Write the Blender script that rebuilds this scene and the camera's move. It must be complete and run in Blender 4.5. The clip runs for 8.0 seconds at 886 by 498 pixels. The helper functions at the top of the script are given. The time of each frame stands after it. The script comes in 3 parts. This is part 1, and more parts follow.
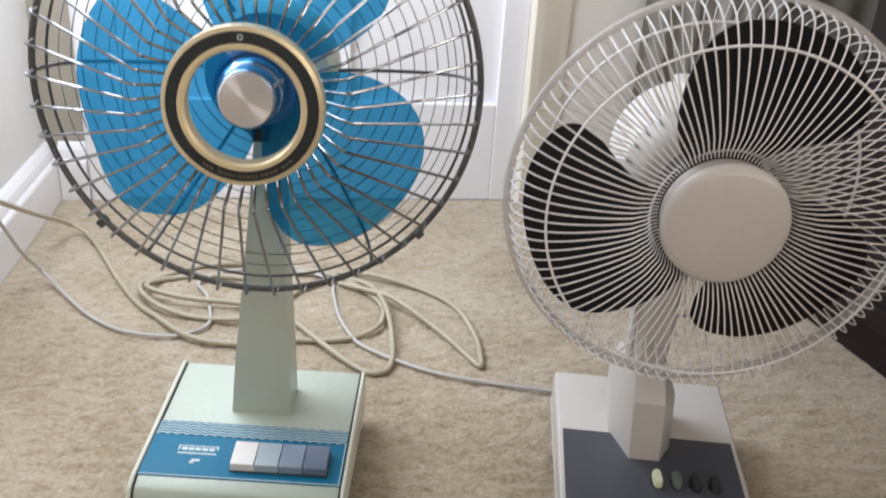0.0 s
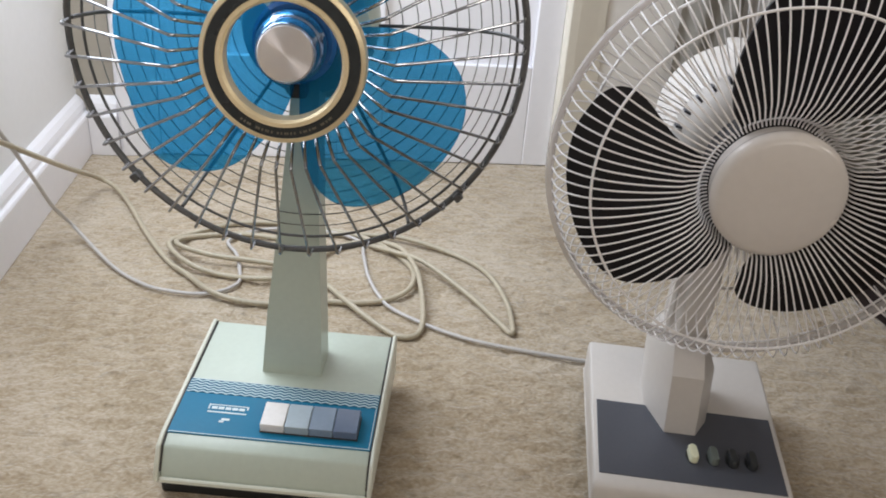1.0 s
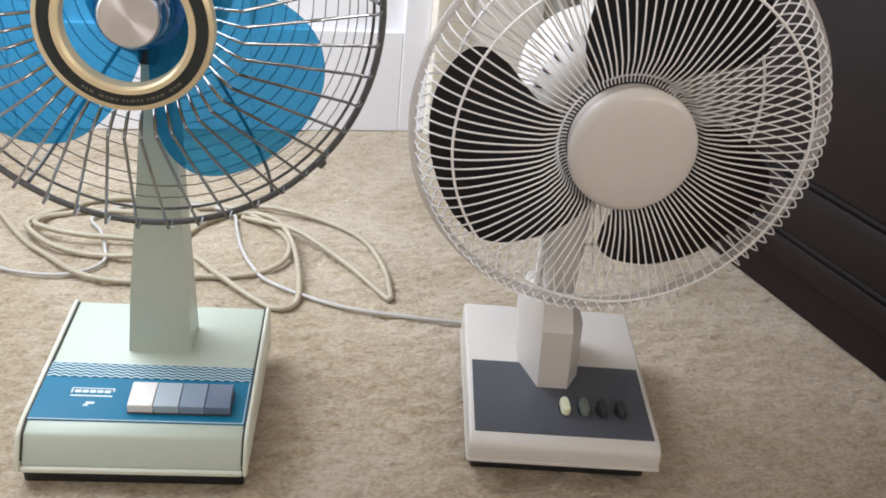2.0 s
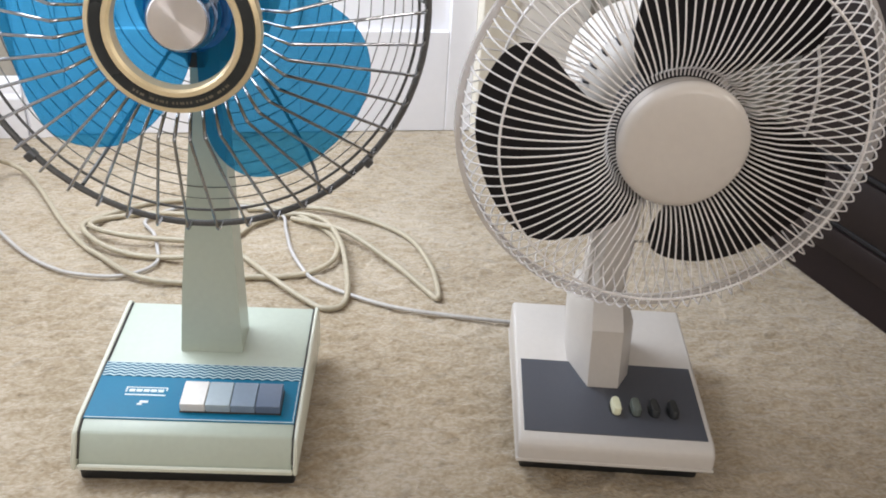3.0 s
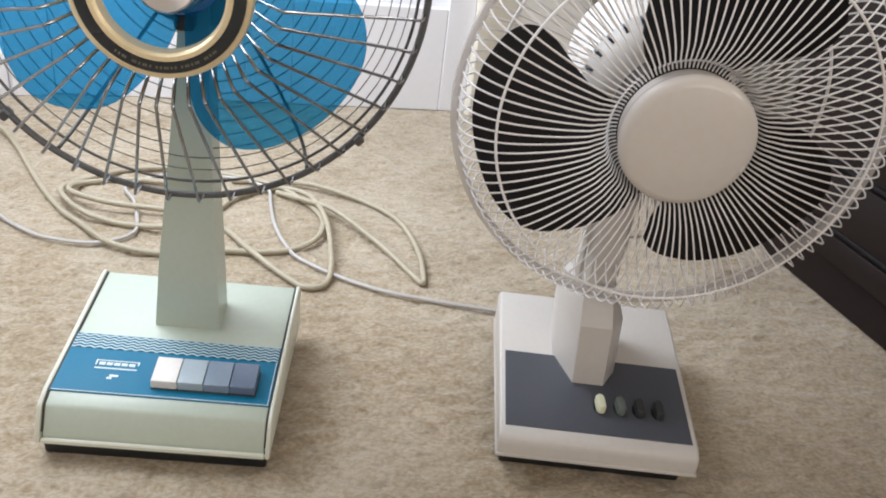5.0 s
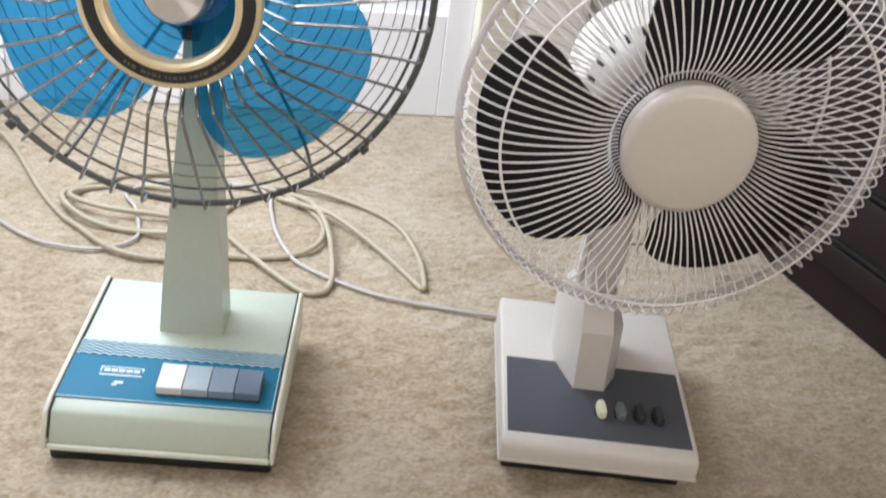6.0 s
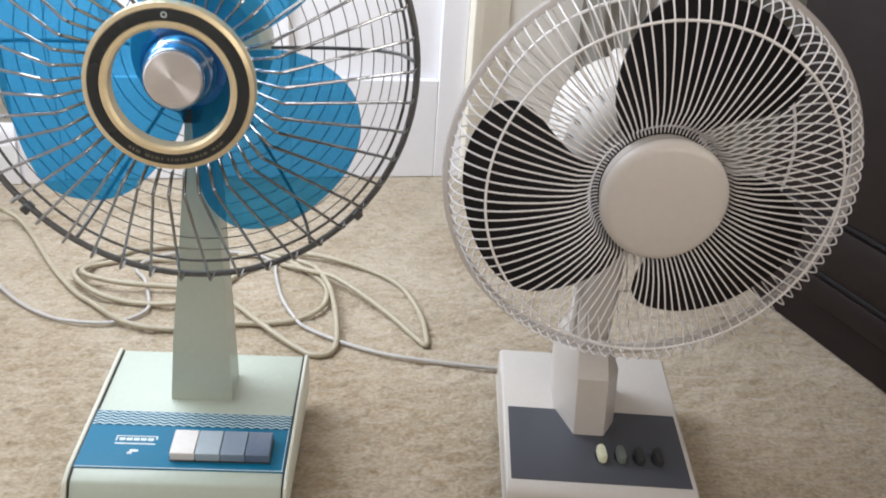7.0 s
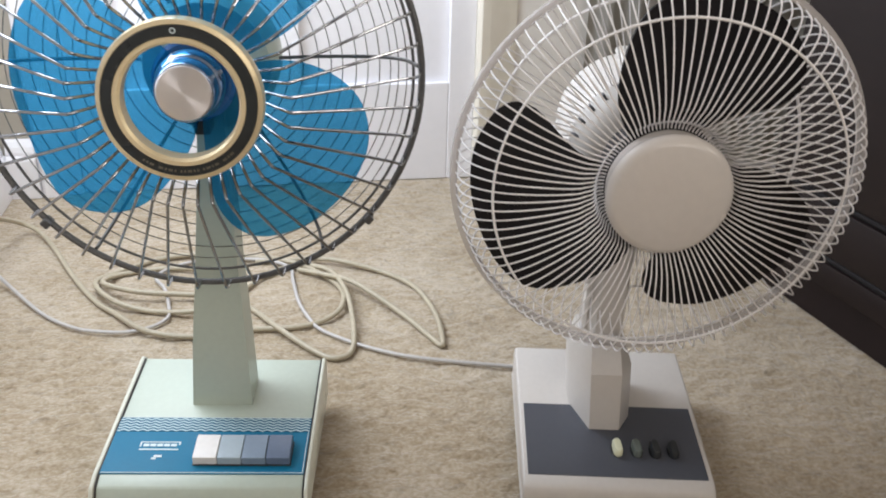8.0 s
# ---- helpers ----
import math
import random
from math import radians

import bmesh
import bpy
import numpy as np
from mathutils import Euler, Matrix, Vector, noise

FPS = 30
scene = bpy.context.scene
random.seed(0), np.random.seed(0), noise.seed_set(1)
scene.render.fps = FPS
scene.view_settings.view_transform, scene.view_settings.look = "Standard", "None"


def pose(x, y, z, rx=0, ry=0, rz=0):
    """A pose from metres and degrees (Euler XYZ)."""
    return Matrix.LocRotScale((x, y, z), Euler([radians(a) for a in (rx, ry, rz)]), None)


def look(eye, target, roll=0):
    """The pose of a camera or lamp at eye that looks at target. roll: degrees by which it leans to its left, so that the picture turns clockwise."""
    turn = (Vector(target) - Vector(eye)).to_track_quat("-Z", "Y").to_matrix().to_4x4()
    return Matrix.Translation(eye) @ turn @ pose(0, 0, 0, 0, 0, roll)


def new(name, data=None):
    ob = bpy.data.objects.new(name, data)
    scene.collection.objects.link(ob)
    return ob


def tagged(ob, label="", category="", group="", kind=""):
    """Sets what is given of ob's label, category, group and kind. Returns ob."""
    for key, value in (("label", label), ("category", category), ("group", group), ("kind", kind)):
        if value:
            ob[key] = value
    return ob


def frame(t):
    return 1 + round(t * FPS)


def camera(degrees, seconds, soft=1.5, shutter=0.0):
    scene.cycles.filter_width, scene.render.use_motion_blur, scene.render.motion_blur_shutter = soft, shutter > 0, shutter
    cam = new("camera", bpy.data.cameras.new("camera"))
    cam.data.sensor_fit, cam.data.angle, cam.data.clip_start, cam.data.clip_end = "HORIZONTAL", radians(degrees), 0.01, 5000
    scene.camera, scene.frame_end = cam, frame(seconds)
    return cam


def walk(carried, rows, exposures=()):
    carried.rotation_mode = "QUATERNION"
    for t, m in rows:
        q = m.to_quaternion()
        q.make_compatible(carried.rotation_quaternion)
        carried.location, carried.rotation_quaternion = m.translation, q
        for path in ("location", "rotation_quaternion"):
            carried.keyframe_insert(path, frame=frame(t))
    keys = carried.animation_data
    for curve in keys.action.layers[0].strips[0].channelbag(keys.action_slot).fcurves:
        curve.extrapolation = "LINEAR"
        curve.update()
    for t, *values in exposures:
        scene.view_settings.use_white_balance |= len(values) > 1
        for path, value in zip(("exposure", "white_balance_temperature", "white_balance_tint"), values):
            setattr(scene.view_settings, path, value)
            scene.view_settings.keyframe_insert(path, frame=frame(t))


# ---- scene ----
cam = camera(53.6, 8.0, soft=1.8, shutter=0.5)
PATH = [
    (0, (0.249, -0.583, 0.552), (0.243, 1.226, -0.302), 3.5),
    (0.5, (0.246, -0.567, 0.542), (0.226, 1.207, -0.382), 4.3),
    (1, (0.236, -0.568, 0.543), (0.186, 1.203, -0.386), 4.4),
    (1.5, (0.249, -0.565, 0.538), (0.157, 1.184, -0.429), 2.1),
    (2, (0.256, -0.566, 0.539), (0.455, 1.172, -0.431), 5.9),
    (2.2, (0.248, -0.567, 0.542), (0.429, 1.17, -0.432), 6.5),
    (3.3, (0.259, -0.563, 0.535), (0.326, 1.182, -0.44), 3.1),
    (3.5, (0.257, -0.564, 0.542), (0.32, 1.185, -0.426), 3.4),
    (4, (0.257, -0.568, 0.547), (0.342, 1.202, -0.38), 3.1),
    (4.5, (0.243, -0.546, 0.534), (0.358, 1.207, -0.422), 7.9),
    (4.7, (0.256, -0.542, 0.53), (0.386, 1.195, -0.452), 7.4),
    (5.8, (0.247, -0.539, 0.527), (0.366, 1.161, -0.52), 7.1),
    (6, (0.246, -0.544, 0.534), (0.388, 1.178, -0.474), 7.6),
    (6.5, (0.248, -0.555, 0.538), (0.345, 1.201, -0.415), 6.0),
    (7, (0.257, -0.572, 0.552), (0.367, 1.212, -0.347), 4.0),
    (7.5, (0.255, -0.588, 0.563), (0.33, 1.212, -0.306), 3.6),
    (8, (0.264, -0.582, 0.558), (0.329, 1.203, -0.342), 1.6),
]
EXPOSURES = [(0.0, -0.23), (1.0, -0.35), (1.4, -0.37), (1.9, 0.0), (3.5, 0.01), (4.7, -0.04), (6.0, 0.10), (6.6, -0.08), (7.0, -0.08), (8.0, -0.19)]
walk(cam, [(t, look(eye, target, roll)) for t, eye, target, roll in PATH], EXPOSURES)

# ---- world, window light, added fill ----
YAW = 8.3                      # the room is turned this much against the fans
ROOM = pose(0, 0, 0, 0, 0, YAW)
world = bpy.data.worlds.new("sky")
scene.world = world
world.use_nodes = True
wn = world.node_tree
sky = wn.nodes.new("ShaderNodeTexSky")
sky.sky_type, sky.sun_disc = "NISHITA", False
sky.sun_elevation, sky.sun_rotation = radians(38), radians(-70)
wn.links.new(sky.outputs[0], wn.nodes["Background"].inputs[0])
wn.nodes["Background"].inputs[1].default_value = 0.12


def area_lamp(name, m, w, h, power, color):
    lamp = bpy.data.lights.new(name, "AREA")
    lamp.shape, lamp.size, lamp.size_y, lamp.energy, lamp.color = "RECTANGLE", w, h, power, color
    ob = new(name, lamp)
    ob.matrix_world = m
    return ob


# daylight in the openings of two windows: beside the fans, across the room over the low chest
area_lamp("window_daylight", ROOM @ look((-0.265, 0.42, 0.84), (0.06, 0.50, 0.10)), 0.56, 0.72, 14.5, (0.82, 0.895, 1.0))
area_lamp("room_daylight", ROOM @ look((2.985, -1.6, 1.65), (0.0, 0.3, 0.3)), 0.9, 0.95, 31, (1.0, 0.925, 0.845))
# added fill from behind the camera, brightens the front faces of the fans
area_lamp("rear_fill", ROOM @ look((1.2, -3.08, 1.6), (0.0, 0.4, 0.35)), 1.7, 1.2, 22.5, (1.0, 0.90, 0.80))


# ---- materials ----
def mat(name, color, rough=0.5, metal=0.0, spec=0.5, var=0.06, scale=60.0, bump=0.0, bscale=400.0, coat=0.0, stretch=(1, 1, 1)):
    """A painted, moulded or metal surface: two scales of tone, rough patches and fine relief."""
    m = bpy.data.materials.new(name)
    m.use_nodes = True
    t = m.node_tree
    b = t.nodes["Principled BSDF"]
    co = t.nodes.new("ShaderNodeTexCoord")
    mp = t.nodes.new("ShaderNodeMapping")
    mp.inputs["Scale"].default_value = stretch
    t.links.new(co.outputs["Object"], mp.inputs[0])
    n1, n2 = t.nodes.new("ShaderNodeTexNoise"), t.nodes.new("ShaderNodeTexNoise")
    n1.inputs["Scale"].default_value, n2.inputs["Scale"].default_value = scale * 0.25, scale * 4
    n1.inputs["Detail"].default_value = n2.inputs["Detail"].default_value = 5
    for n in (n1, n2):
        t.links.new(mp.outputs[0], n.inputs["Vector"])
    add = t.nodes.new("ShaderNodeMath")
    add.operation = "ADD"
    t.links.new(n1.outputs["Fac"], add.inputs[0])
    t.links.new(n2.outputs["Fac"], add.inputs[1])
    ramp = t.nodes.new("ShaderNodeMapRange")
    ramp.inputs["From Min"].default_value, ramp.inputs["From Max"].default_value = 0.6, 1.4
    ramp.inputs["To Min"].default_value, ramp.inputs["To Max"].default_value = 1 - var, 1 + var
    t.links.new(add.outputs[0], ramp.inputs[0])
    mul = t.nodes.new("ShaderNodeVectorMath")
    mul.operation = "SCALE"
    mul.inputs[0].default_value = color
    t.links.new(ramp.outputs[0], mul.inputs["Scale"])
    t.links.new(mul.outputs[0], b.inputs["Base Color"])
    rr = t.nodes.new("ShaderNodeMapRange")
    rr.inputs["From Min"].default_value, rr.inputs["From Max"].default_value = 0.3, 0.7
    rr.inputs["To Min"].default_value, rr.inputs["To Max"].default_value = max(0.02, rough - 0.08), min(1, rough + 0.08)
    t.links.new(n1.outputs["Fac"], rr.inputs[0])
    t.links.new(rr.outputs[0], b.inputs["Roughness"])
    b.inputs["Metallic"].default_value = metal
    b.inputs["Specular IOR Level"].default_value = spec
    b.inputs["Coat Weight"].default_value = coat
    if bump:
        nb = t.nodes.new("ShaderNodeTexNoise")
        nb.inputs["Scale"].default_value, nb.inputs["Detail"].default_value = bscale, 4
        t.links.new(mp.outputs[0], nb.inputs["Vector"])
        bp = t.nodes.new("ShaderNodeBump")
        bp.inputs["Strength"].default_value, bp.inputs["Distance"].default_value = bump, 0.001
        t.links.new(nb.outputs["Fac"], bp.inputs["Height"])
        t.links.new(bp.outputs[0], b.inputs["Normal"])
    return m


def carpet_mat():
    m = mat("beige_carpet", (0.44, 0.36, 0.27), 0.95, spec=0.1)
    t = m.node_tree
    b = t.nodes["Principled BSDF"]
    for k in list(t.links):
        t.links.remove(k)
    t.links.new(b.outputs[0], t.nodes["Material Output"].inputs[0])
    co = t.nodes.new("ShaderNodeTexCoord")

    def noise_at(scale, detail, stretch, distort=0.0):
        mp = t.nodes.new("ShaderNodeMapping")
        mp.inputs["Scale"].default_value = stretch
        mp.inputs["Rotation"].default_value = (0, 0, 0.15)
        n = t.nodes.new("ShaderNodeTexNoise")
        n.inputs["Scale"].default_value, n.inputs["Detail"].default_value, n.inputs["Distortion"].default_value = scale, detail, distort
        t.links.new(co.outputs["Object"], mp.inputs[0])
        t.links.new(mp.outputs[0], n.inputs["Vector"])
        return n.outputs["Fac"]

    pile, streak, patch = noise_at(280, 4, (0.75, 1, 1), 0.3), noise_at(85, 6, (0.6, 1, 1), 0.8), noise_at(6, 5, (1, 1.2, 1), 0.5)
    total = None
    for fac, weight in ((pile, 0.62), (streak, 0.46), (patch, 0.50)):
        k = t.nodes.new("ShaderNodeMath")
        k.operation = "MULTIPLY_ADD"
        k.inputs[1].default_value, k.inputs[2].default_value = weight, 0
        t.links.new(fac, k.inputs[0])
        if total is not None:
            t.links.new(total, k.inputs[2])
        total = k.outputs[0]
    ramp = t.nodes.new("ShaderNodeValToRGB")
    e = ramp.color_ramp.elements
    e[0].position, e[0].color = 0.58, (0.272, 0.204, 0.126, 1)
    e[1].position, e[1].color = 0.97, (0.535, 0.459, 0.360, 1)
    mid = ramp.color_ramp.elements.new(0.76)
    mid.color = (0.403, 0.323, 0.224, 1)
    t.links.new(total, ramp.inputs[0])
    # dark flecks put the shadows between the tufts into the colour
    tuft_shade = t.nodes.new("ShaderNodeMapRange")
    tuft_shade.inputs["From Min"].default_value, tuft_shade.inputs["From Max"].default_value = 0.58, 0.70
    tuft_shade.inputs["To Min"].default_value, tuft_shade.inputs["To Max"].default_value = 1.0, 0.78
    t.links.new(noise_at(75, 3, (0.55, 1.25, 1), 0.6), tuft_shade.inputs[0])
    flecked = t.nodes.new("ShaderNodeVectorMath")
    flecked.operation = "SCALE"
    t.links.new(ramp.outputs[0], flecked.inputs[0])
    t.links.new(tuft_shade.outputs[0], flecked.inputs["Scale"])
    t.links.new(flecked.outputs[0], b.inputs["Base Color"])
    bp = t.nodes.new("ShaderNodeBump")
    bp.inputs["Strength"].default_value, bp.inputs["Distance"].default_value = 0.8, 0.0045
    t.links.new(total, bp.inputs["Height"])
    t.links.new(bp.outputs[0], b.inputs["Normal"])
    b.inputs["Sheen Weight"].default_value, b.inputs["Sheen Roughness"].default_value, b.inputs["Roughness"].default_value = 0.5, 0.45, 1.0
    return m


def blade_mat():
    """Clear blue moulded plastic: part glossy body, part see-through."""
    m = bpy.data.materials.new("translucent_blue_plastic")
    m.use_nodes = True
    t = m.node_tree
    b = t.nodes["Principled BSDF"]
    b.inputs["Base Color"].default_value = (0.022, 0.21, 0.37, 1)
    b.inputs["Roughness"].default_value = 0.16
    n = t.nodes.new("ShaderNodeTexNoise")
    n.inputs["Scale"].default_value = 25
    r = t.nodes.new("ShaderNodeMapRange")
    r.inputs["To Min"].default_value, r.inputs["To Max"].default_value = 0.1, 0.24
    t.links.new(n.outputs["Fac"], r.inputs[0])
    t.links.new(r.outputs[0], b.inputs["Roughness"])
    tl, tr, mix, mix2 = (t.nodes.new(k) for k in ("ShaderNodeBsdfTranslucent", "ShaderNodeBsdfTransparent", "ShaderNodeMixShader", "ShaderNodeMixShader"))
    tl.inputs[0].default_value = (0.035, 0.46, 0.77, 1)
    tr.inputs[0].default_value = (0.30, 0.635, 0.81, 1)
    mix.inputs[0].default_value, mix2.inputs[0].default_value = 0.45, 0.74
    t.links.new(b.outputs[0], mix.inputs[1])
    t.links.new(tl.outputs[0], mix.inputs[2])
    t.links.new(mix.outputs[0], mix2.inputs[1])
    t.links.new(tr.outputs[0], mix2.inputs[2])
    t.links.new(mix2.outputs[0], t.nodes["Material Output"].inputs[0])
    return m


def milky_mat(name, color, clear):
    """Milky moulded plastic that lets part of the light straight through."""
    m = mat(name, color, 0.4, var=0.05, scale=60)
    t = m.node_tree
    tr, mix = t.nodes.new("ShaderNodeBsdfTransparent"), t.nodes.new("ShaderNodeMixShader")
    mix.inputs[0].default_value = clear
    t.links.new(t.nodes["Principled BSDF"].outputs[0], mix.inputs[1])
    t.links.new(tr.outputs[0], mix.inputs[2])
    t.links.new(mix.outputs[0], t.nodes["Material Output"].inputs[0])
    return m


def turned_metal():
    """A lathe-turned face: the brushing runs in circles."""
    m = mat("turned_aluminium", (0.78, 0.75, 0.76), 0.34, 1.0, var=0.03)
    t = m.node_tree
    b = t.nodes["Principled BSDF"]
    tan = t.nodes.new("ShaderNodeTangent")
    tan.direction_type, tan.axis = "RADIAL", "Z"
    b.inputs["Anisotropic"].default_value = 0.95
    t.links.new(tan.outputs[0], b.inputs["Tangent"])
    return m


def wave_mat():
    """Printed ripple bands, pale on deep blue."""
    m = mat("printed_ripples", (0.01, 0.12, 0.22), 0.5, spec=0.25)
    t = m.node_tree
    b = t.nodes["Principled BSDF"]
    co = t.nodes.new("ShaderNodeTexCoord")
    sep = t.nodes.new("ShaderNodeSeparateXYZ")
    t.links.new(co.outputs["Object"], sep.inputs[0])

    def op(kind, a, bb):
        k = t.nodes.new("ShaderNodeMath")
        k.operation = kind
        for i, v in enumerate((a, bb)):
            if isinstance(v, (int, float)):
                k.inputs[i].default_value = v
            else:
                t.links.new(v, k.inputs[i])
        return k.outputs[0]

    ripple = op("MULTIPLY", op("SINE", op("MULTIPLY", sep.outputs[0], 2 * math.pi / 0.0085), 0), 0.0008)
    band = op("SINE", op("MULTIPLY", op("ADD", sep.outputs[1], ripple), 2 * math.pi / 0.0034), 0)
    ramp = t.nodes.new("ShaderNodeValToRGB")
    ramp.color_ramp.elements[0].position, ramp.color_ramp.elements[0].color = 0.50, (0.008, 0.085, 0.16, 1)
    ramp.color_ramp.elements[1].position, ramp.color_ramp.elements[1].color = 0.68, (0.46, 0.60, 0.62, 1)
    t.links.new(op("MULTIPLY_ADD", band, 0.5), ramp.inputs[0])
    for k in t.nodes:
        if k.type == "MATH" and k.operation == "MULTIPLY_ADD":
            k.inputs[2].default_value = 0.5
    t.links.new(ramp.outputs[0], b.inputs["Base Color"])
    return m


M = dict(
    carpet=carpet_mat(),
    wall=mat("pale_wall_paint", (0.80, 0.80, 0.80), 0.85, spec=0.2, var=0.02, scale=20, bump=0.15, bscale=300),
    taupe=mat("shaded_beige_wall", (0.40, 0.365, 0.31), 0.85, spec=0.2, var=0.04, scale=20, bump=0.15, bscale=300),
    wall_white=mat("warm_white_wall_paint", (0.76, 0.725, 0.675), 0.85, spec=0.2, var=0.02, scale=20, bump=0.15, bscale=300),
    gloss=mat("white_gloss_paint", (0.87, 0.86, 0.89), 0.35, var=0.02, scale=20, bump=0.05, bscale=80),
    cream_paint=mat("cream_gloss_paint", (0.78, 0.73, 0.63), 0.4, var=0.03, scale=20),
    ceiling=mat("ceiling_paint", (0.8, 0.8, 0.79), 0.9, var=0.02),
    green=mat("pale_green_enamel", (0.485, 0.54, 0.46), 0.36, var=0.04, scale=50, bump=0.03, bscale=900),
    rail=mat("aged_cream_plastic", (0.66, 0.67, 0.57), 0.35, var=0.05, scale=60),
    black=mat("black_plastic", (0.012, 0.014, 0.015), 0.45, var=0.2),
    groove=mat("dark_joint", (0.05, 0.045, 0.04), 0.8),
    blue=mat("blue_printed_panel", (0.003, 0.16, 0.29), 0.5, spec=0.25, var=0.06, scale=80),
    waves=wave_mat(),
    print=mat("pale_print", (0.62, 0.72, 0.74), 0.5),
    key1=mat("ivory_key", (0.74, 0.71, 0.68), 0.35), key2=mat("pale_blue_key", (0.36, 0.43, 0.48), 0.35),
    key3=mat("grey_blue_key", (0.22, 0.28, 0.36), 0.35), key4=mat("slate_blue_key", (0.13, 0.17, 0.25), 0.35),
    blade=blade_mat(),
    hub=mat("blue_hub_plastic", (0.01, 0.10, 0.30), 0.25, var=0.08),
    turned=turned_metal(),
    chrome=mat("blue_tinted_chrome", (0.30, 0.37, 0.50), 0.16, 1.0, var=0.06),
    wire=mat("worn_chrome_wire", (0.34, 0.345, 0.36), 0.12, 1.0, var=0.3, scale=60),
    rim=mat("worn_dark_rim", (0.065, 0.062, 0.060), 0.34, 0.0, spec=0.7, var=0.5, scale=140, bump=0.2, bscale=900),
    gold=mat("gold_badge_trim", (0.86, 0.72, 0.47), 0.36, 0.6, var=0.06, scale=90),
    badge=mat("black_badge_band", (0.018, 0.022, 0.024), 0.3, var=0.2),
    badge_print=mat("worn_gold_print", (0.16, 0.14, 0.10), 0.5),
    white=mat("off_white_plastic", (0.61, 0.575, 0.54), 0.38, var=0.035, scale=50, bump=0.04, bscale=900),
    cage=mat("white_coated_wire", (0.84, 0.815, 0.81), 0.35, var=0.04, scale=120),
    band=milky_mat("milky_rim_plastic", (0.62, 0.58, 0.56), 0.52),
    cap=mat("grey_white_cap", (0.63, 0.585, 0.545), 0.25, var=0.03, scale=40, bump=0.08, bscale=500, stretch=(1, 1, 1)),
    slate=mat("slate_grey_panel", (0.075, 0.08, 0.098), 0.45, var=0.06, scale=80),
    dark_blade=mat("dark_brown_blade", (0.0065, 0.0047, 0.0062), 0.45, spec=0.25, var=0.2),
    cream_key=mat("cream_button", (0.72, 0.72, 0.52), 0.4), olive_key=mat("grey_green_button", (0.13, 0.15, 0.135), 0.4),
    char_key=mat("charcoal_button", (0.03, 0.032, 0.034), 0.4),
    flex=mat("yellowed_flex", (0.43, 0.375, 0.275), 0.45, var=0.16, scale=60),
    flex_white=mat("white_flex", (0.50, 0.475, 0.455), 0.4, var=0.12, scale=60),
    dark_wood=mat("dark_brown_wood", (0.014, 0.0085, 0.0085), 0.5, spec=0.25, var=0.25, scale=18, stretch=(1, 0.15, 1), bump=0.1, bscale=120),
    bead=mat("worn_dark_bead", (0.011, 0.009, 0.0095), 0.6, spec=0.2, var=0.2, scale=40),
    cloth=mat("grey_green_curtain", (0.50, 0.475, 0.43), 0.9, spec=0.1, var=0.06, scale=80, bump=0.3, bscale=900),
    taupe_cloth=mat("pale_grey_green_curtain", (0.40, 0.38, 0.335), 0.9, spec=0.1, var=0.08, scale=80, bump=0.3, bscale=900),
    sheer=mat("white_curtain", (0.68, 0.64, 0.60), 0.9, spec=0.1, var=0.03, scale=80, bump=0.3, bscale=900),
)


# ---- mesh helpers ----
def mesh_object(name, bm, material, smooth=True, angle=35):
    me = bpy.data.meshes.new(name)
    bmesh.ops.recalc_face_normals(bm, faces=bm.faces[:])
    bm.to_mesh(me)
    bm.free()
    if material:
        me.materials.append(material)
    if smooth:
        me.shade_smooth()
        me.set_sharp_from_angle(angle=radians(angle))
    return new(name, me)


def part(name, bm, material, parent, label="", at=None, smooth=True):
    ob = mesh_object(name, bm, material, smooth)
    ob.parent = parent
    if at is not None:
        ob.matrix_basis = at
    return tagged(ob, label)


def share(name, data, parent, at):
    ob = new(name, data)
    ob.parent = parent
    ob.matrix_basis = at
    return ob


def thing(name, label, category, at, group=""):
    ob = new(name)
    ob.empty_display_size = 0.05
    ob.matrix_world = at
    return tagged(ob, label, category, group)


def bevel(bm, width, segments=2, angle=25):
    edges = [e for e in bm.edges if len(e.link_faces) == 2 and e.calc_face_angle(0) > radians(angle)]
    bmesh.ops.bevel(bm, geom=edges, offset=width, segments=segments, affect="EDGES", profile=0.5, clamp_overlap=True)
    return bm


def box(lo, hi, width=0.0, segments=2):
    bm = bmesh.new()
    bmesh.ops.create_cube(bm, size=1)
    for v in bm.verts:
        v.co = [lo[i] + (v.co[i] + 0.5) * (hi[i] - lo[i]) for i in range(3)]
    return bevel(bm, width, segments) if width else bm


def prism(outline, axis, lo, hi, width=0.0, segments=2):
    """A closed outline in the two other axes, drawn out along one axis from lo to hi."""
    bm = bmesh.new()
    put = {"x": lambda a, b, c: (c, a, b), "y": lambda a, b, c: (a, c, b), "z": lambda a, b, c: (a, b, c)}[axis]
    first = [bm.verts.new(put(a, b, lo)) for a, b in outline]
    last = [bm.verts.new(put(a, b, hi)) for a, b in outline]
    bm.faces.new(first)
    bm.faces.new(last)
    n = len(outline)
    for i in range(n):
        bm.faces.new((first[i], first[(i + 1) % n], last[(i + 1) % n], last[i]))
    bmesh.ops.recalc_face_normals(bm, faces=bm.faces[:])
    return bevel(bm, width, segments) if width else bm


def loft(rings):
    """Closed rings of equal counts, skinned and capped."""
    bm = bmesh.new()
    rows = [[bm.verts.new(p) for p in ring] for ring in rings]
    n = len(rows[0])
    for a, b in zip(rows, rows[1:]):
        for i in range(n):
            bm.faces.new((a[i], a[(i + 1) % n], b[(i + 1) % n], b[i]))
    bm.faces.new(rows[0])
    bm.faces.new(rows[-1])
    return bm


